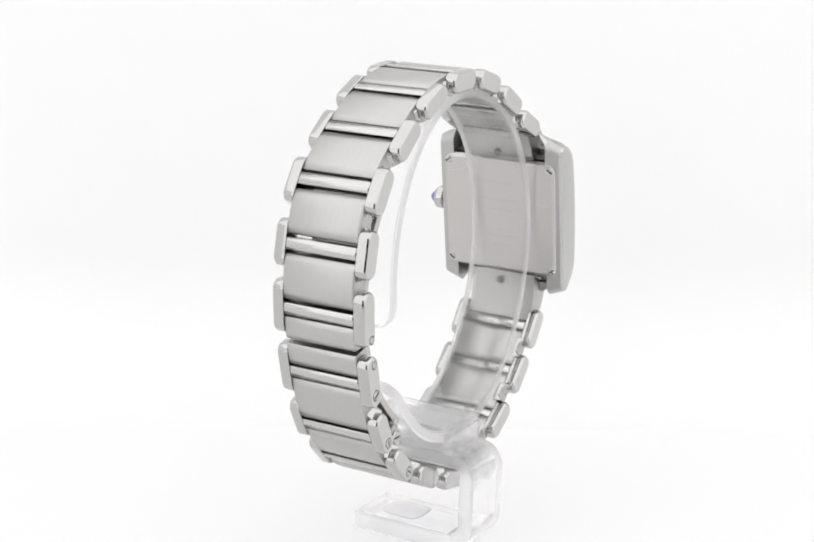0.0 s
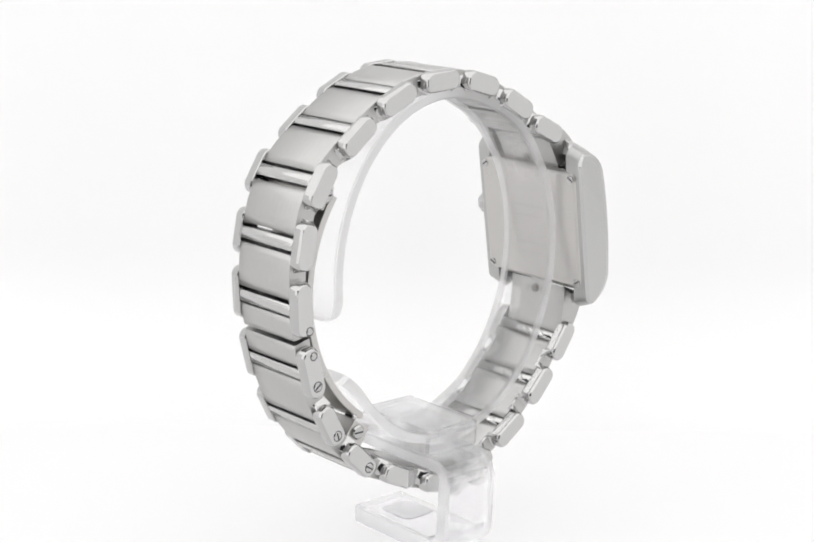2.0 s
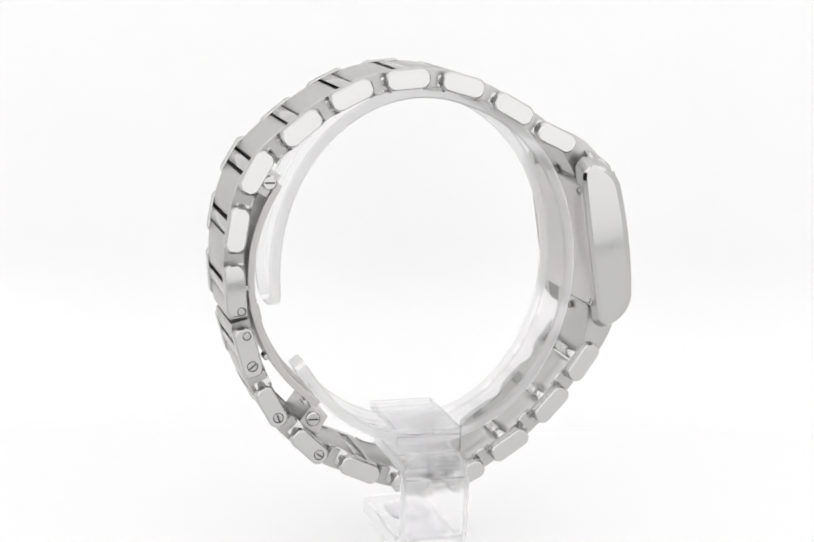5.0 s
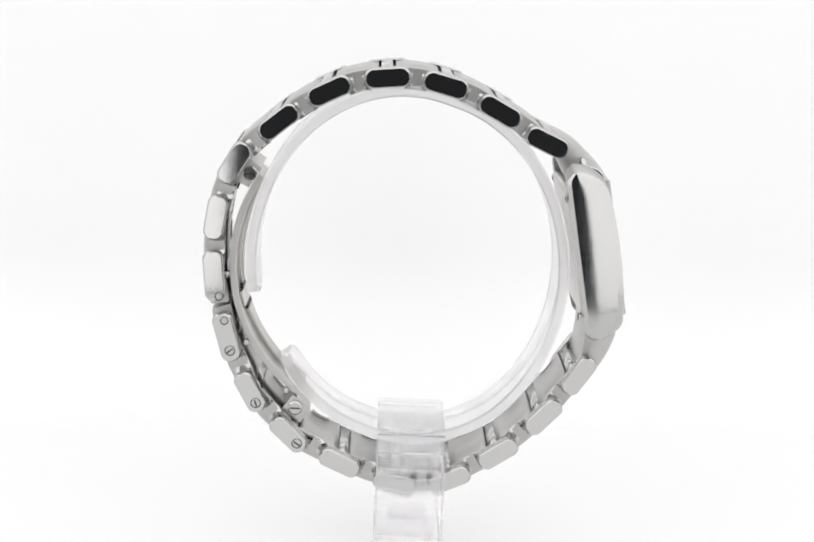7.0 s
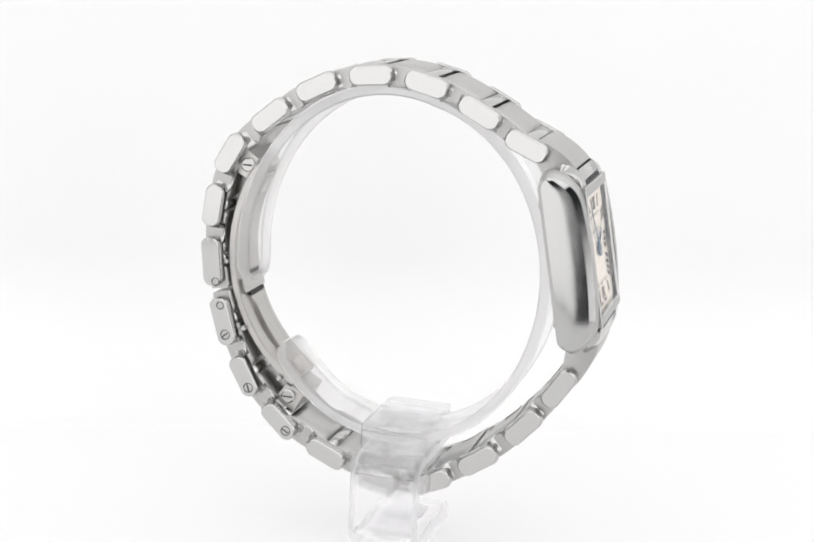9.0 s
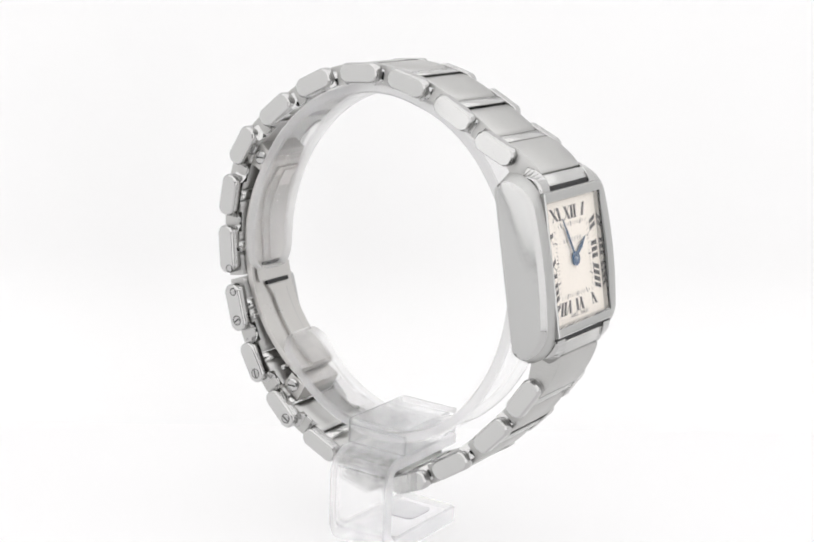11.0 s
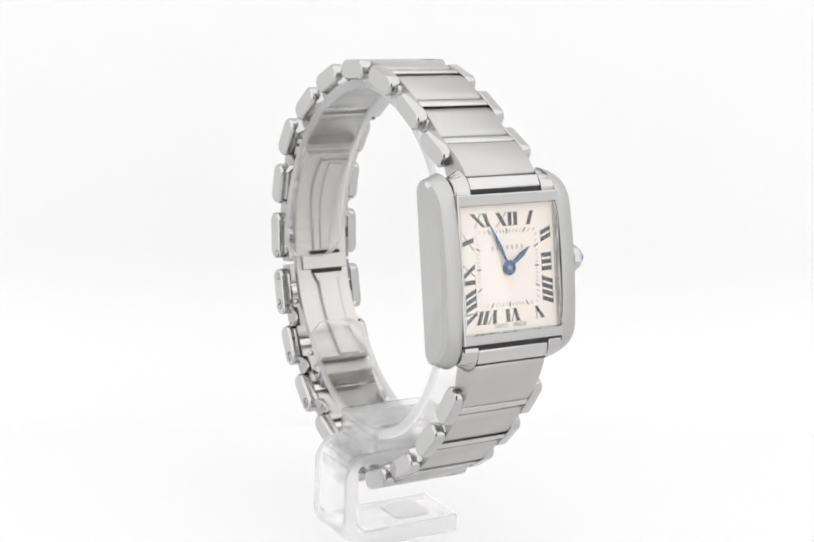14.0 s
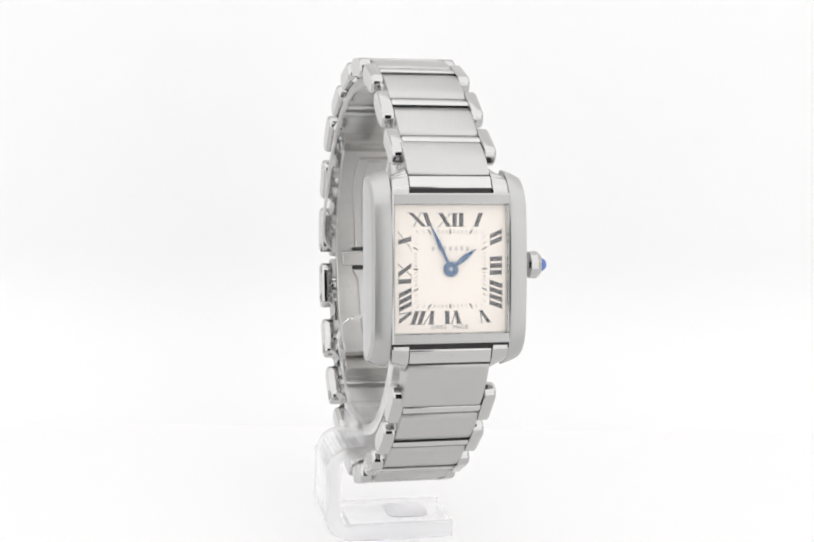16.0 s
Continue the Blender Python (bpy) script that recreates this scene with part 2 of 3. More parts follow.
def lugs():
    """Four polished blocks that hold the bracelet's end links."""
    for sz in (-1, 1):
        for sx in (-1, 1):
            rings = []
            for k in range(9):
                a = radians(-2 + 74 * k / 8)
                cy, cz, ro, ri = 3.85, 9.75 if sz > 0 else 9.95, 4.4, 1.6
                yo, zo = cy - ro * math.cos(a), cz + ro * 0.82 * math.sin(a)
                yi, zi = cy - ri * math.cos(a), cz + ri * 0.9 * math.sin(a)
                x0, x1 = 5.5, 7.8 - 0.35 * k / 8
                low = 1.1 * (k / 8) ** 1.5          # the outer corner is cut lower
                rings.append([(sx * x0, yo, sz * zo), (sx * (x1 - 0.25), yo + 0.1, sz * (zo - low)), (sx * x1, yo + 0.3, sz * (zo - low)),
                              (sx * x1, yi, sz * (zi - 0.3 * low)), (sx * x0, yi, sz * zi)])
            bm = loft(rings)
            bmesh.ops.recalc_face_normals(bm, faces=bm.faces)
            part("lug", soften(bm, 0.12, 2, 50), polished, watch, "mirror-polished lug", at=CASE)


def slab_quad(bm, pts, y0, y1):
    """A flat-sided raised stroke over the dial from corner points (x, z)."""
    a = [bm.verts.new(Vector((x, y0, z)) * MM) for x, z in pts]
    b = [bm.verts.new(Vector((x, y1, z)) * MM) for x, z in pts]
    n = len(pts)
    bm.faces.new(a)
    bm.faces.new(b[::-1])
    for i in range(n):
        bm.faces.new((a[i], b[i], b[(i + 1) % n], a[(i + 1) % n]))


def strokes(text):
    """Strokes of a Roman numeral: (lower left, lower right, upper right, upper left) offsets along the side, and its width."""
    out, s = [], 0.0
    thick, thin, gap = 0.58, 0.12, 0.30
    for ch in text:
        if ch == "I":
            out.append((s, s + thick, s + thick, s))
            s += thick + gap
        elif ch == "V":
            w = 1.35
            out.append((s + w / 2 - 0.2, s + w / 2 + 0.25, s + thick, s))
            out.append((s + w / 2 - 0.02, s + w / 2 + 0.1, s + w, s + w - thin))
            s += w + gap * 0.7
        else:
            w = 1.7
            out.append((s + w - thick, s + w, s + thick, s))
            out.append((s, s + thin, s + w, s + w - thin))
            s += w + gap * 0.6
    return out, s - gap * 0.8


def dial_face():
    dial = part("dial", box(-7.5, 7.5, 0.0, 0.6, -8.2, 8.25), dial_paint, watch, "cream dial with black Roman numerals", at=CASE)
    TOP, RIGHT, BOTTOM, LEFT = ((1, 0), (0, 1)), ((0, -1), (1, 0)), ((-1, 0), (0, -1)), ((0, 1), (-1, 0))
    spots = [("XII", TOP, 0.1, 6.3, 1.75), ("I", TOP, 3.75, 6.3, 1.75), ("II", RIGHT, -4.0, 6.1, 1.6), ("III", RIGHT, -0.35, 6.1, 1.6),
             ("IIII", RIGHT, 3.35, 6.1, 1.7), ("V", BOTTOM, -4.45, 6.15, 1.6), ("VI", BOTTOM, -0.35, 6.2, 1.7), ("VII", BOTTOM, 3.5, 6.2, 1.75),
             ("VIII", LEFT, -4.6, 5.95, 1.65), ("IX", LEFT, -0.55, 6.0, 1.7), ("X", LEFT, 3.65, 6.0, 1.7), ("XI", TOP, -3.95, 6.35, 1.75)]
    for text, (along, out), s0, r0, h in spots:
        st, width = strokes(text)
        bm = bmesh.new()
        lean = 0.62 * s0 / r0
        def place(s, r):
            q = s0 + (s - width / 2) + lean * r * h
            rr = r0 + r * h
            return (along[0] * q + out[0] * rr, along[1] * q + out[1] * rr)
        for a, b, c, d in st:
            slab_quad(bm, [place(a, -0.5), place(b, -0.5), place(c, 0.5), place(d, 0.5)], -0.03, 0.01)
            for lo, hi, r in ((a, b, -0.5), (d, c, 0.5)):
                slab_quad(bm, [place(lo - 0.14, r), place(hi + 0.14, r), place(hi + 0.14, r * 0.93), place(lo - 0.14, r * 0.93)], -0.026, 0.01)
        part("numeral", bm, ink, dial)
    # minute track: sixty strokes round a small rectangle
    bm = bmesh.new()
    for i in range(60):
        a = i * math.tau / 60
        dx, dz = math.sin(a), math.cos(a)
        k = min(4.55 / max(abs(dx), 1e-6), 4.75 / max(abs(dz), 1e-6))
        five = i % 5 == 0
        L, w = (0.62, 0.13) if five else (0.42, 0.045)
        cx, cz = dx * k, dz * k
        horizontal = abs(dx) * 4.75 > abs(dz) * 4.55
        n = Vector((dx, dz)) / (abs(dx) if horizontal else abs(dz))
        t = Vector((0, 1)) if horizontal else Vector((1, 0))
        p = Vector((cx, cz))
        slab_quad(bm, [tuple(p - n * L / 2 - t * w), tuple(p - n * L / 2 + t * w), tuple(p + n * L / 2 + t * w), tuple(p + n * L / 2 - t * w)], -0.02, 0.01)
    part("minute_track", bm, ink_light, dial)
    # the maker's mark, as plain bars
    bm = bmesh.new()
    for i in range(7):
        x = -2.45 + i * 0.76
        slab_quad(bm, [(x, 2.35), (x + 0.34, 2.35), (x + 0.34, 2.9), (x, 2.9)], -0.02, 0.01)
    part("maker_mark", bm, ink_pale, dial)
    for text, x in (("SWISS", -1.55), ("MADE", 1.4)):
        cu = bpy.data.curves.new("small_print", "FONT")
        cu.body, cu.size, cu.extrude, cu.align_x = text, 0.78 * MM, 0.012 * MM, "CENTER"
        cu.materials.append(ink_light)
        ob = new("small_print", cu)
        ob.parent = dial
        ob.matrix_basis = pose(x * MM, -0.02 * MM, -7.72 * MM, 90, 0, 0)

    def hand(name, tip, wide, neck, y):
        L = math.hypot(*tip)
        d = Vector(tip) / L
        n = Vector((d.y, -d.x))
        bm = bmesh.new()
        shape = [(0, -neck), (0, neck), (L * 0.62, wide), (L, 0.03), (L, -0.03), (L * 0.62, -wide)]
        slab_quad(bm, [tuple(d * s + n * w) for s, w in shape], y - 0.09, y)
        part(name, bm, blued, watch, "blued steel hand", at=CASE)
    hand("hour_hand", (3.35, 2.55), 0.37, 0.18, -0.18)
    hand("minute_hand", (-2.75, 5.75), 0.26, 0.14, -0.32)
    hub = part("hand_hub", disc(0.98, 0.22, 28), blued, watch, at=CASE @ pose(0, -0.22 * MM, 0, 90, 0, 0))
    part("hub_pin", disc(0.26, 0.12, 16), polished, hub, at=pose(0, 0, 0.2 * MM))
    glass = part("crystal", box(-7.5, 7.5, -0.86, -0.56, -8.25, 8.3), crystal_glass, watch, "flat clear watch crystal", at=CASE)
    glass.visible_shadow = False


def crown():
    at = CASE @ pose(10.9 * MM, 2.3 * MM, 0.35 * MM, 0, 90, 0)
    rings = []
    for r, z in ((1.3, 0), (1.72, 0.3), (1.78, 1.2), (1.45, 1.75), (0.98, 1.9)):
        rings.append([(r * math.cos(a) * (1 + 0.05 * (i % 2)), r * math.sin(a) * (1 + 0.05 * (i % 2)), z) for i, a in enumerate(k * math.tau / 24 for k in range(24))])
    c = part("crown", loft(rings), polished, watch, "polished winding crown with blue stone", at=at)
    rings = [[(0.95 * math.cos(b) * math.cos(a), 0.95 * math.cos(b) * math.sin(a), 1.85 + 1.0 * math.sin(b)) for a in (k * math.tau / 20 for k in range(20))]
             for b in (radians(x) for x in (0, 20, 40, 60, 78))]
    part("cabochon", loft(rings), stone, c, "blue cabochon stone", smooth=True)


# ---- the bracelet: centres of the side plates (y, z) and their slopes, from the case's top round to its bottom ----
PLATES = [(-16.78, 14.3, 202), (-10.04, 18.32, 208), (-2.44, 21.58, 194), (5.53, 22.26, 354), (13.38, 20.11, 331), (20.14, 15.59, 320),
          (26.13, 9.65, 298), (28.59, 1.9, 278), (28.7, -6.44, 266), (26.76, -15.23, 256), (23.29, -23.2, 244), (17.69, -29.37, 229),
          (10.2, -33.37, 205), (2.18, -36.14, 196), (-5.82, -35.32, 150), (-12.57, -31.11, 150), (-18.78, -25.28, 133), (-23.44, -18.96, 123)]
BAND_X = 0.4            # the bracelet hangs a little towards the crown
CENTRES = [Vector(p[:2]) for p in PLATES]


def plate_mesh(L, W):
    """Side plate: an eight-cornered bar with a flat brushed outer face and polished bevels. Local y along, z out, x away from the middle."""
    h, w = L / 2, W / 2
    outline = rounded([(-h, -w * 0.5), (-h + 0.75, -w), (h - 0.75, -w), (h, -w * 0.5), (h, w * 0.5), (h - 0.75, w), (-h + 0.75, w), (-h, w * 0.5)], 0.42, 3)
    def ring(x, inset):
        return [(x, y * (1 - inset / h), z * (1 - inset / w)) for y, z in outline]
    bm = loft([ring(5.36, 0.12), ring(5.48, 0.0), ring(6.64, 0.0), ring(6.85, 0.1), ring(7.0, 0.24)])
    n = len(outline)
    me = mesh_from("side_plate", bm, [polished, fine_satin], smooth=True, sharp=36)
    for i, p in enumerate(me.polygons):
        if abs(p.normal.x) > 0.95:
            p.material_index = 1
    return me


def block_mesh(name, L, out, thick, half, bow, mats, steps=6, bevel=0.14, drop=0.0):
    """A cross piece of the bracelet: length L, outer face at height out, bowed outwards by bow."""
    rings = []
    for k in range(steps + 1):
        s = -1 + 2 * k / steps
        z = out - bow * s * s
        y = s * L / 2
        e = bevel if k in (0, steps) else 0.0
        rings.append([(-half, y, z - thick), (half, y, z - thick), (half, y, z - e - 0.12), (half - 0.2, y, z - e), (-half + 0.2, y, z - e), (-half, y, z - e - 0.12)])
    bm = loft(rings)
    me = mesh_from(name, bm, mats)
    for p in me.polygons:
        p.use_smooth = abs(p.normal.z) > 0.5
    return me


def screw_on(plate, y, z, r, slot, side):
    """A screw or pin head in a side plate's outer face."""
    at = pose(6.94 * MM, y * MM, z * MM, 0, 90, 0)
    s = part("screw", disc(r, 0.14, 20), polished, plate, at=at)
    ring = part("pin_hole", disc(r + 0.13, 0.075, 20, 0, 0.02), dark_steel, plate, at=at)
    if slot is not None:
        part("screw_slot", box(-r * 0.85, r * 0.85, -0.1, 0.1, 0.1, 0.16), dark_steel, plate, at=at @ pose(0, 0, 0, 0, 0, slot))


def bracelet():
    std, long_ = plate_mesh(6.3, 2.85), plate_mesh(7.25, 2.9)
    strip = block_mesh("link_strip", 1.6, 1.42, 2.75, 5.36, 0.03, strip_satin, 2, 0.08)
    # a waisted block: its outer face is hollowed along the bracelet
    rings = []
    for k in range(11):
        t = -1.5 + 3.0 * k / 10
        x = 6.3 - 1.15 * (1 - (t / 1.5) ** 2)
        rings.append([(4.9, t, -1.22), (x - 0.12, t, -1.22), (x, t, -1.1), (x, t, 0.95), (x - 0.12, t, 1.07), (4.9, t, 1.07)])
    knuckle = mesh_from("knuckle", loft(rings), polished, smooth=True, sharp=40)
    poses = []
    for i, (y, z, slope) in enumerate(PLATES):
        m = radians(slope)
        t = Vector((math.cos(m), math.sin(m)))
        nb = (CENTRES[min(i + 1, 17)] - CENTRES[max(i - 1, 0)]).normalized()
        if t.dot(nb) < 0:
            t = -t
        t = (t + nb * (1.0 if 0 < i < 17 else 0.3)).normalized()
        at = frame_at((y, z), t)
        poses.append((at, t))
        me = long_ if i in (8, 9) else std
        for side in (1, -1):
            ob = part("side_plate", me, None, watch, at=at @ (pose(0, 0, 0) if side > 0 else pose(0, 0, 0, 0, 0, 180)))
            if side < 0:
                # heads on the crownless side; local y runs backwards here
                if i == 8:
                    screw_on(ob, -2.9, -0.55, 0.5, None, side)
                if i == 9:
                    screw_on(ob, 2.45, -0.35, 0.48, None, side)
                    screw_on(ob, -1.95, 0.0, 0.64, 25, side)
                if i in (10, 11):
                    screw_on(ob, -1.75, 0.0, 0.64, 60 + 20 * i, side)
        part("link_strip", strip, None, watch, at=at)
    for i in range(17):
        a, b = CENTRES[i], CENTRES[i + 1]
        # the outer faces run through the plates' outer side, so the chord is longer there
        ta, tb = poses[i][1], poses[i + 1][1]
        na, nb = Vector((-ta.y, ta.x)), Vector((-tb.y, tb.x))
        gap = 1.18 if i in (6, 7) else 1.03
        A, B = a + ta * gap + na * 0.05, b - tb * gap + nb * 0.05
        chord = B - A
        mid = (A + B) / 2
        L = chord.length
        turn = abs(ta.angle(tb))
        sag = L * turn / 8
        at = frame_at(mid, chord.normalized())
        if i == 8:
            # the clasp opens here: two half panels with a seam
            for s in (-1, 1):
                half = block_mesh("link_panel", L / 2 - 0.32, 1.35, 2.7, 5.32, 0.05, brushed, 4)
                part("link_panel", half, None, watch, "half panel beside the clasp seam", at=at @ pose(0, s * (L / 4 + 0.12) * MM, 0, -3 * s))
            continue
        part("link_panel", block_mesh("link_panel", L, 1.33 + 0.7 * sag, 2.75, 5.36, 0.7 * sag + 0.1, brushed, bevel=0.18), None, watch, at=at)
        # hinge knuckles that show between the side plates
        c = (a + b) / 2 + Vector((-chord.y, chord.x)).normalized() * (0.1 * sag - 0.1)
        for side in (1, -1):
            part("knuckle", knuckle, None, watch, at=frame_at(c, chord.normalized()) @ (pose(0, 0, 0) if side > 0 else pose(0, 0, 0, 0, 0, 180)))
    # end links between the first and last plates and the case
    for i, z_case, sgn in ((0, 10.35, 1), (17, -10.25, -1)):
        t = poses[i][1] * (-sgn)
        n = Vector((-poses[i][1].y, poses[i][1].x))
        a = CENTRES[i] + t * 0.96 + n * 1.45
        b = Vector(case_point(-0.35, z_case))
        d = (b - a).normalized()
        out = Vector((-d.y, d.x)) * sgn
        if out.dot(n) < 0:
            out = -out
        def body(s0, s1, lift):
            rows = []
            for k in range(17):
                q = k / 16
                t_ = s0 + (s1 - s0) * q
                edge = 0.14 if k in (0, 16) else 0.0
                p = a + (b - a) * t_ + out * (0.75 * math.sin(math.pi * min(1.0, t_ * 1.02)) ** 0.8 + lift - edge)
                inner = p - out * (2.0 + 3.6 * t_ ** 0.8)
                rows.append([(-hw, p.x, p.y), (hw, p.x, p.y), (hw, inner.x, inner.y), (-hw, inner.x, inner.y)])
            bm = loft(rows)
            bmesh.ops.recalc_face_normals(bm, faces=bm.faces)
            return soften(bm, 0.1, 2, 60)
        hw = 5.42
        link = part("end_link", mesh_from("end_link", body(0.0, 0.765, 0.0), brushed, smooth=True, sharp=40), None, watch, "brushed end link between the lugs")
        part("end_strip", mesh_from("end_strip", body(0.80, 1.0, 0.12), strip_satin, smooth=True, sharp=40), None, watch, "narrow satin strip beside the case")
        c = a + (b - a) * 0.62 - out * 4.0
        face = (b - a) - out * 3.3
        n_in = Vector((0, face.y, -face.x)).normalized()
        if n_in.dot(Vector((0, out.x, out.y))) > 0:
            n_in = -n_in
        at = n_in.to_track_quat("Z", "X").to_matrix().to_4x4()
        at.translation = Vector((0.4, c.x, c.y)) * MM
        part("hallmark", disc(0.6, 0.14, 16), ink_light, link, "small dark stamped mark", at=at)


def clasp():
    """Curved folding blades inside the back of the bracelet."""
    CY, CZ, R = 3.3, -4.75, 22.6
    def strip(name, a0, a1, r0, r1, xs, mat, label="", steps=18):
        rings = []
        for k in range(steps + 1):
            a = radians(a0 + (a1 - a0) * k / steps)
            c, s = math.cos(a), math.sin(a)
            x0, x1 = xs(k / steps) if callable(xs) else xs
            rings.append([(x0, CY + r0 * c, CZ + r0 * s), (x1, CY + r0 * c, CZ + r0 * s), (x1, CY + r1 * c, CZ + r1 * s), (x0, CY + r1 * c, CZ + r1 * s)])
        bm = loft(rings)
        bmesh.ops.recalc_face_normals(bm, faces=bm.faces)
        return part(name, soften(bm, 0.12, 2, 40), mat, watch, label)
    strip("clasp_blade", 33, -56, R - 0.15, R + 0.85, (-4.5, 4.5), inner_steel, "curved satin steel clasp blade")
    strip("clasp_tongue", 30, -9.8, R - 0.6, R - 0.1, lambda k: (-1.9 - 0.4 * math.sin(k * 5), 3.0 + 0.3 * math.sin(k * 5)), inner_steel)
    strip("clasp_rib", 29, -9.2, R - 0.85, R - 0.55, lambda k: (-0.6 - 0.2 * math.sin(k * 5), 1.7 + 0.3 * math.sin(k * 5)), inner_steel)
    strip("clasp_slot", -10.0, -11.3, R - 0.62, R - 0.1, (-2.0, 3.1), dark_steel)
    strip("clasp_bridge", -11.5, -17.4, R - 0.6, R - 0.1, (-3.6, 4.2), inner_steel)
    strip("clasp_slot", -17.5, -19.0, R - 0.62, R - 0.1, (-1.9, 3.2), dark_steel)
    strip("clasp_tongue", -19.2, -55.8, R - 0.65, R - 0.1, lambda k: (-1.9 + min(1, k * 8) * 0.8, 3.2 - min(1, k * 8) * 0.8), inner_steel)
    for x0, x1 in ((-1.1, -0.85), (2.1, 2.35)):
        strip("clasp_groove", -21.5, -55.5, R - 0.68, R - 0.55, (x0, x1), brushed)
    # short bright pins that stand between the blade and the side plates
    for deg in (-4, -29, -51):
        a = radians(deg)
        y, z = CY + (R + 1.15) * math.cos(a), CZ + (R + 1.15) * math.sin(a)
        rings = [[(x, y + q * math.cos(b), z + q * math.sin(b)) for b in (k * math.tau / 12 for k in range(12))] for x, q in ((-5.3, 0.3), (-5.2, 0.4), (-3.6, 0.4))]
        part("clasp_stud", loft(rings), polished, watch, "short polished pin")
    strip("clasp_hinge", 27, 35.5, R + 0.9, R + 3.6, (-4.3, 4.3), inner_steel, "solid hinge block of the clasp", 6)
    strip("clasp_hinge", -54, -61.5, R + 1.2, R + 4.2, (-4.3, 4.3), inner_steel, "solid hinge block of the clasp", 6)
    for y, z in ((24.0, 8.0), (16.9, -25.9)):
        rings = [[(x, y + r * math.cos(a), z + r * math.sin(a)) for a in (k * math.tau / 20 for k in range(20))]
                 for x, r in ((-4.75, 0.85), (-4.6, 1.05), (4.6, 1.05), (4.75, 0.85))]
        pin = part("clasp_pin", loft(rings), polished, watch, "polished hinge pin", smooth=False)
        part("screw_slot", box(-4.8, -4.72, y - 0.7, y + 0.7, z - 0.1, z + 0.1), dark_steel, pin)


case_sides()
case_body()
lugs()
dial_face()
crown()
bracelet()
clasp()

# ---- the acrylic stand ----
stand = tagged(new("display_stand"), "clear acrylic watch stand with a C-shaped ring", "display stand")


RING_X = -0.75          # the ring stands a little towards the post


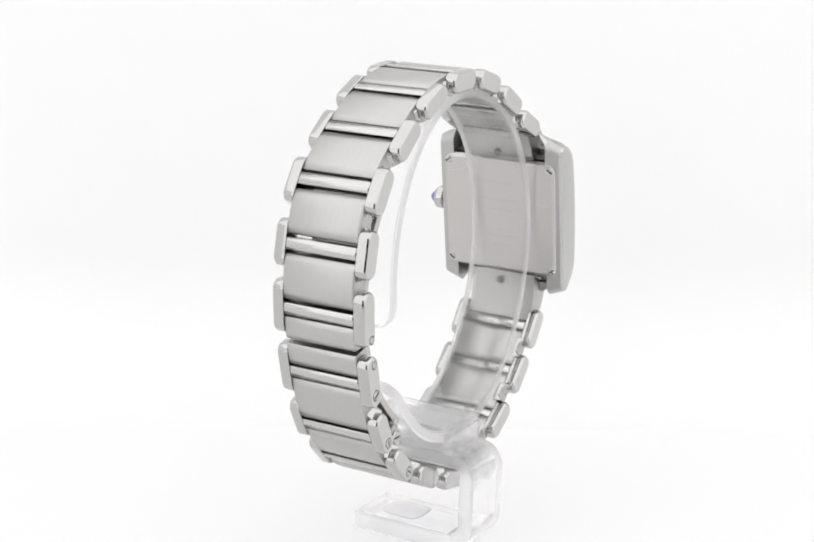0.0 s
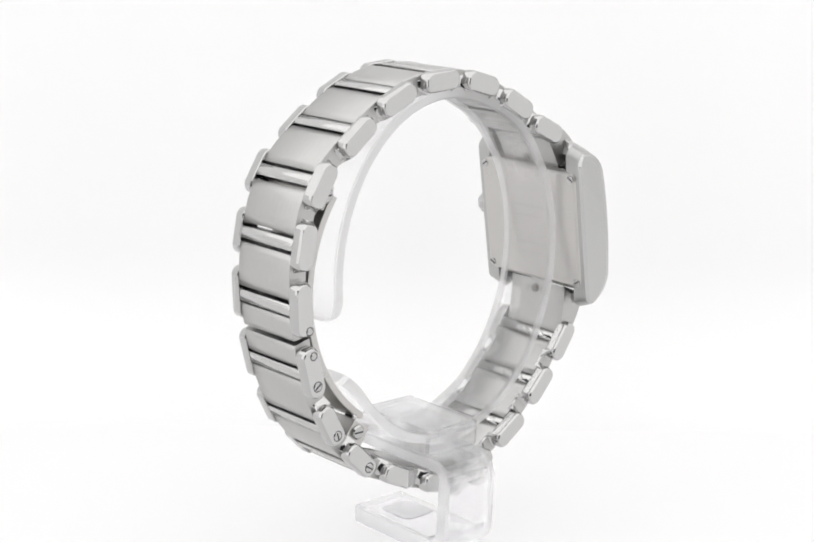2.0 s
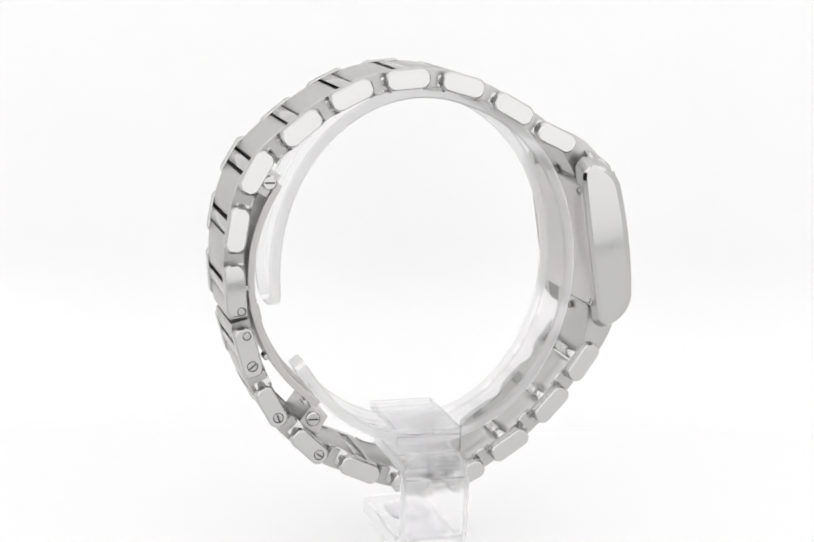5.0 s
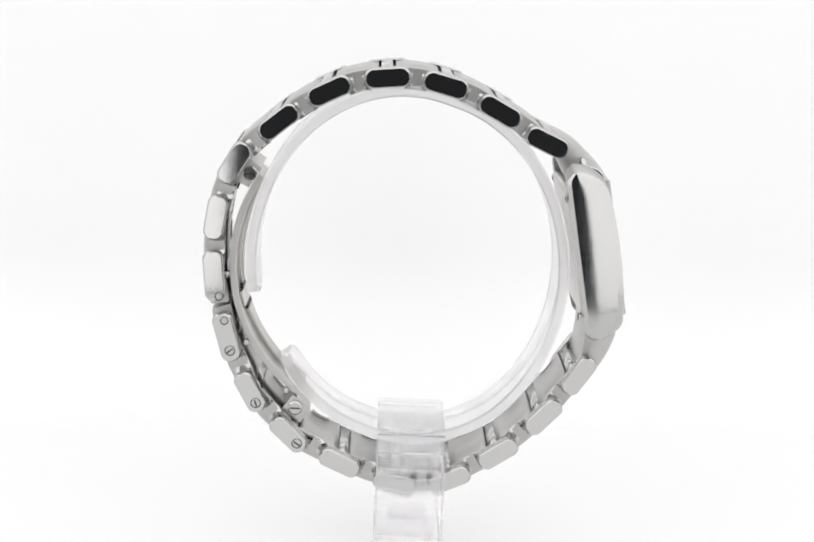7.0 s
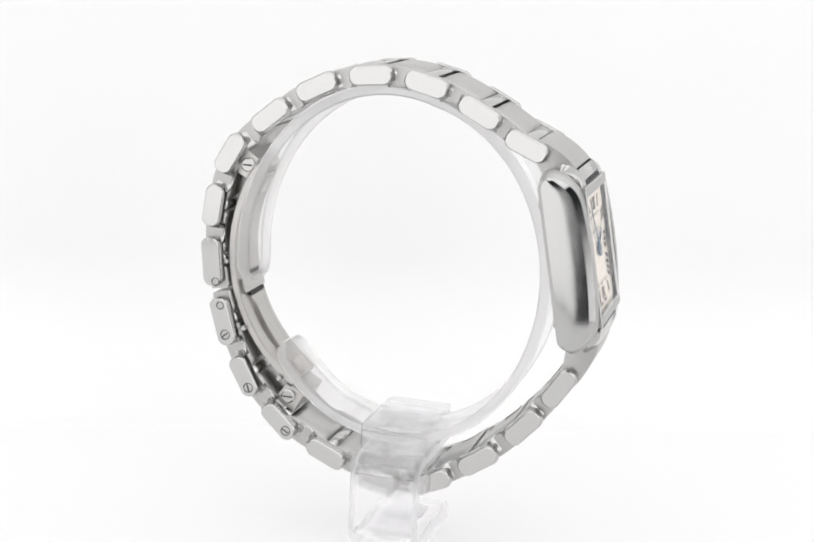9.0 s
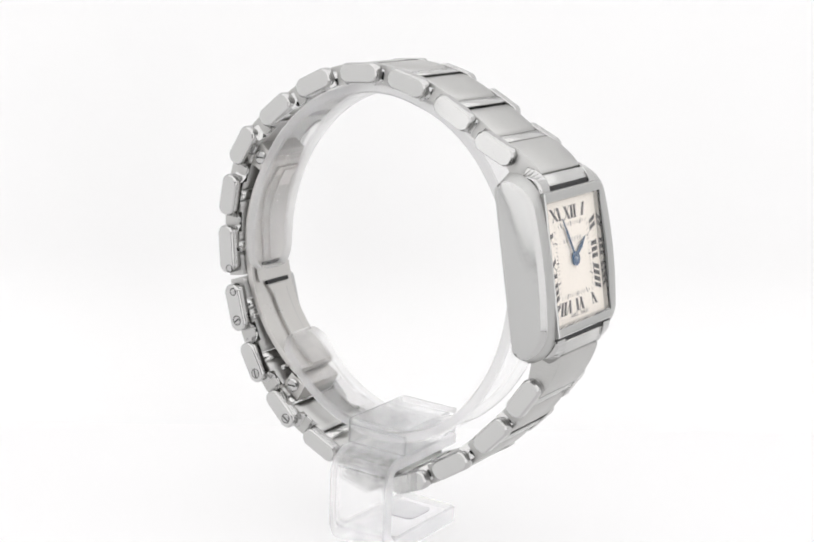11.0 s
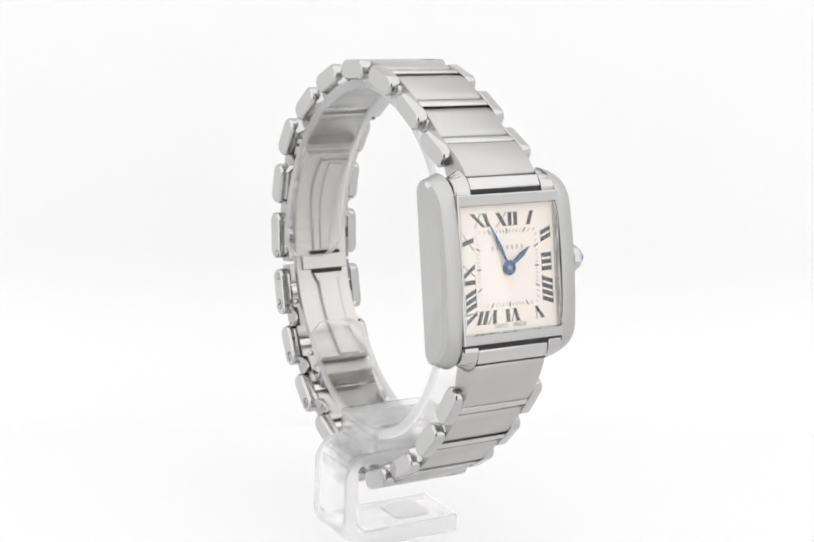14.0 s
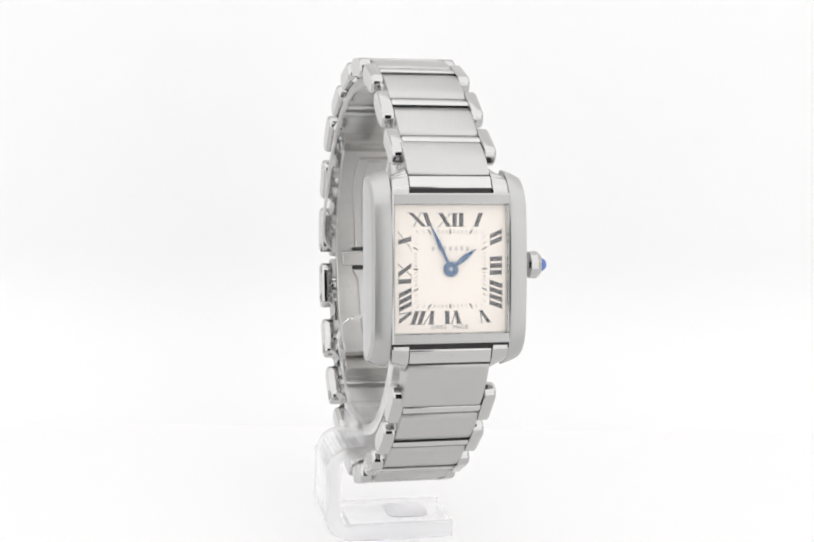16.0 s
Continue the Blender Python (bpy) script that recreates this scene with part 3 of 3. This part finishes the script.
def stand_parts():
    # split ring
    cy, cz, a_in, b_in, th = 1.15, -5.15, 20.8, 24.3, 1.6
    rings = []
    N = 96
    stops = [0, 0.06, 0.15, 0.3, 0.55, 0.85, 1.25, 1.7, 2.3] + list(range(3, N - 2)) + [N - q for q in (2.3, 1.7, 1.25, 0.85, 0.55, 0.3, 0.15, 0.06, 0)]
    for k in stops:
        a = radians(-8.5 + (360 - 33.0 + 8.5) * k / N)
        c, s = math.cos(a), math.sin(a)
        end = max(0.0, 1 - min(k, N - k) * 1.35 / 3.2)      # both ends are rounded off
        hw = 4.75 - 3.1 * (1 - math.sqrt(1 - end * end))
        flare = -0.8 * min(1.0, max(0.0, (k - 70) / 12)) + 0.6 * max(0.0, 1 - k / 32) + 1.0 * math.sin(math.pi * min(k, 32) / 32)
        o = [((a_in + flare) * c + cy, (b_in + flare) * s + cz), ((a_in + th + flare) * c + cy, (b_in + th + flare) * s + cz)]
        e = 0.25
        i0, o0 = Vector(o[0]), Vector(o[1])
        d = (o0 - i0).normalized() * e
        q = RING_X - 1.9 * max(0.0, (26 - k) / 26)      # the free upper end is twisted aside
        rings.append([(q - hw + e, *i0), (q + hw - e, *i0), (q + hw, *(i0 + d)), (q + hw, *(o0 - d)), (q + hw - e, *o0), (q - hw + e, *o0), (q - hw, *(o0 - d)), (q - hw, *(i0 + d))])
    ring = part("ring", mesh_from("ring", loft(rings), [ring_acrylic, ring_edge], smooth=True, sharp=32), None, stand, "clear split ring that carries the bracelet", smooth=False)
    for p in ring.data.polygons:
        p.material_index = 1 if abs(p.normal.x) > 0.4 or len(p.vertices) != 4 else 0
    # strip bent twice: base, post and arm
    path = [(8.6, -45.1), (-7.0, -45.1)]
    for k in range(1, 7):
        a = radians(90 * k / 6)
        path.append((-7.0 - 2.7 * math.sin(a), -42.4 - 2.7 * math.cos(a)))
    path.append((-9.7, -34.8))
    for k in range(1, 7):
        a = radians(90 * k / 6)
        path.append((-7.5 - 2.2 * math.cos(a), -34.8 + 2.2 * math.sin(a)))
    path.append((7.9, -32.6))
    rings = []
    for i, (x, z) in enumerate(path):
        p, q = Vector(path[max(i - 1, 0)]), Vector(path[min(i + 1, len(path) - 1)])
        d = (q - p).normalized()
        n = Vector((-d.y, d.x))
        h = 1.4 if i < 2 else (1.15 if i < 9 else 0.95)
        u, v = Vector((x, z)) + n * h, Vector((x, z)) - n * h
        w, e = 4.9, 0.3
        rings.append([(u.x, -w + e, u.y), (u.x, w - e, u.y), (u.x - n.x * e, w, u.y - n.y * e), (v.x + n.x * e, w, v.y + n.y * e),
                      (v.x, w - e, v.y), (v.x, -w + e, v.y), (v.x + n.x * e, -w, v.y + n.y * e), (u.x - n.x * e, -w, u.y - n.y * e)])
    strip = part("bent_strip", mesh_from("bent_strip", loft(rings), [acrylic, acrylic_edge]), None, stand, "bent clear strip forming base, post and arm")
    for p in strip.data.polygons:
        p.material_index = 1 if abs(p.normal.y) > 0.4 or len(p.vertices) != 4 else 0
    part("clip_cap", box(-6.6, 7.8, -4.85, 4.85, -28.9, -27.8, 0.15), acrylic, stand, "clear plate over the foot of the ring")
    for x0, x1 in ((4.2, 7.8), (-6.6, -5.65)):
        part("clip_lip", box(x0, x1, -4.85, 4.85, -31.64, -28.92, 0.15), acrylic, stand, "clear lip beside the ring")
    # film added to imitate a faint refraction spot in the base; no real pad
    pad = rounded([(-0.8, -3.0), (5.4, -3.0), (5.4, 3.0), (-0.8, 3.0)], 1.6, 4)
    part("refraction_spot", loft([[(x, y, z) for x, y in pad] for z in (-43.7, -43.52)]), spot_film, stand, "thin clear film added as a refraction spot on the base")
    for ob in stand.children:
        ob.visible_shadow = False


stand_parts()


def motions():
    turns = TURNS
    lift = Matrix.Translation((0, 0, HUB_Z * MM))
    off = Matrix.Translation((AXIS_X * MM, 0, 0))
    rows = [(t, lift @ pose(0, 0, 0, 0, 0, a) @ off) for t, a in turns]
    walk(watch, rows)
    walk(stand, rows)


TURNS = [(0.0, 151.3), (2.0, 134.34), (4.0, 117.35), (6.5, 95.98), (8.0, 83.14), (9.0, 74.57), (11.5, 53.12), (13.0, 40.25), (14.5, 27.39), (16.0, 14.57)]
motions()
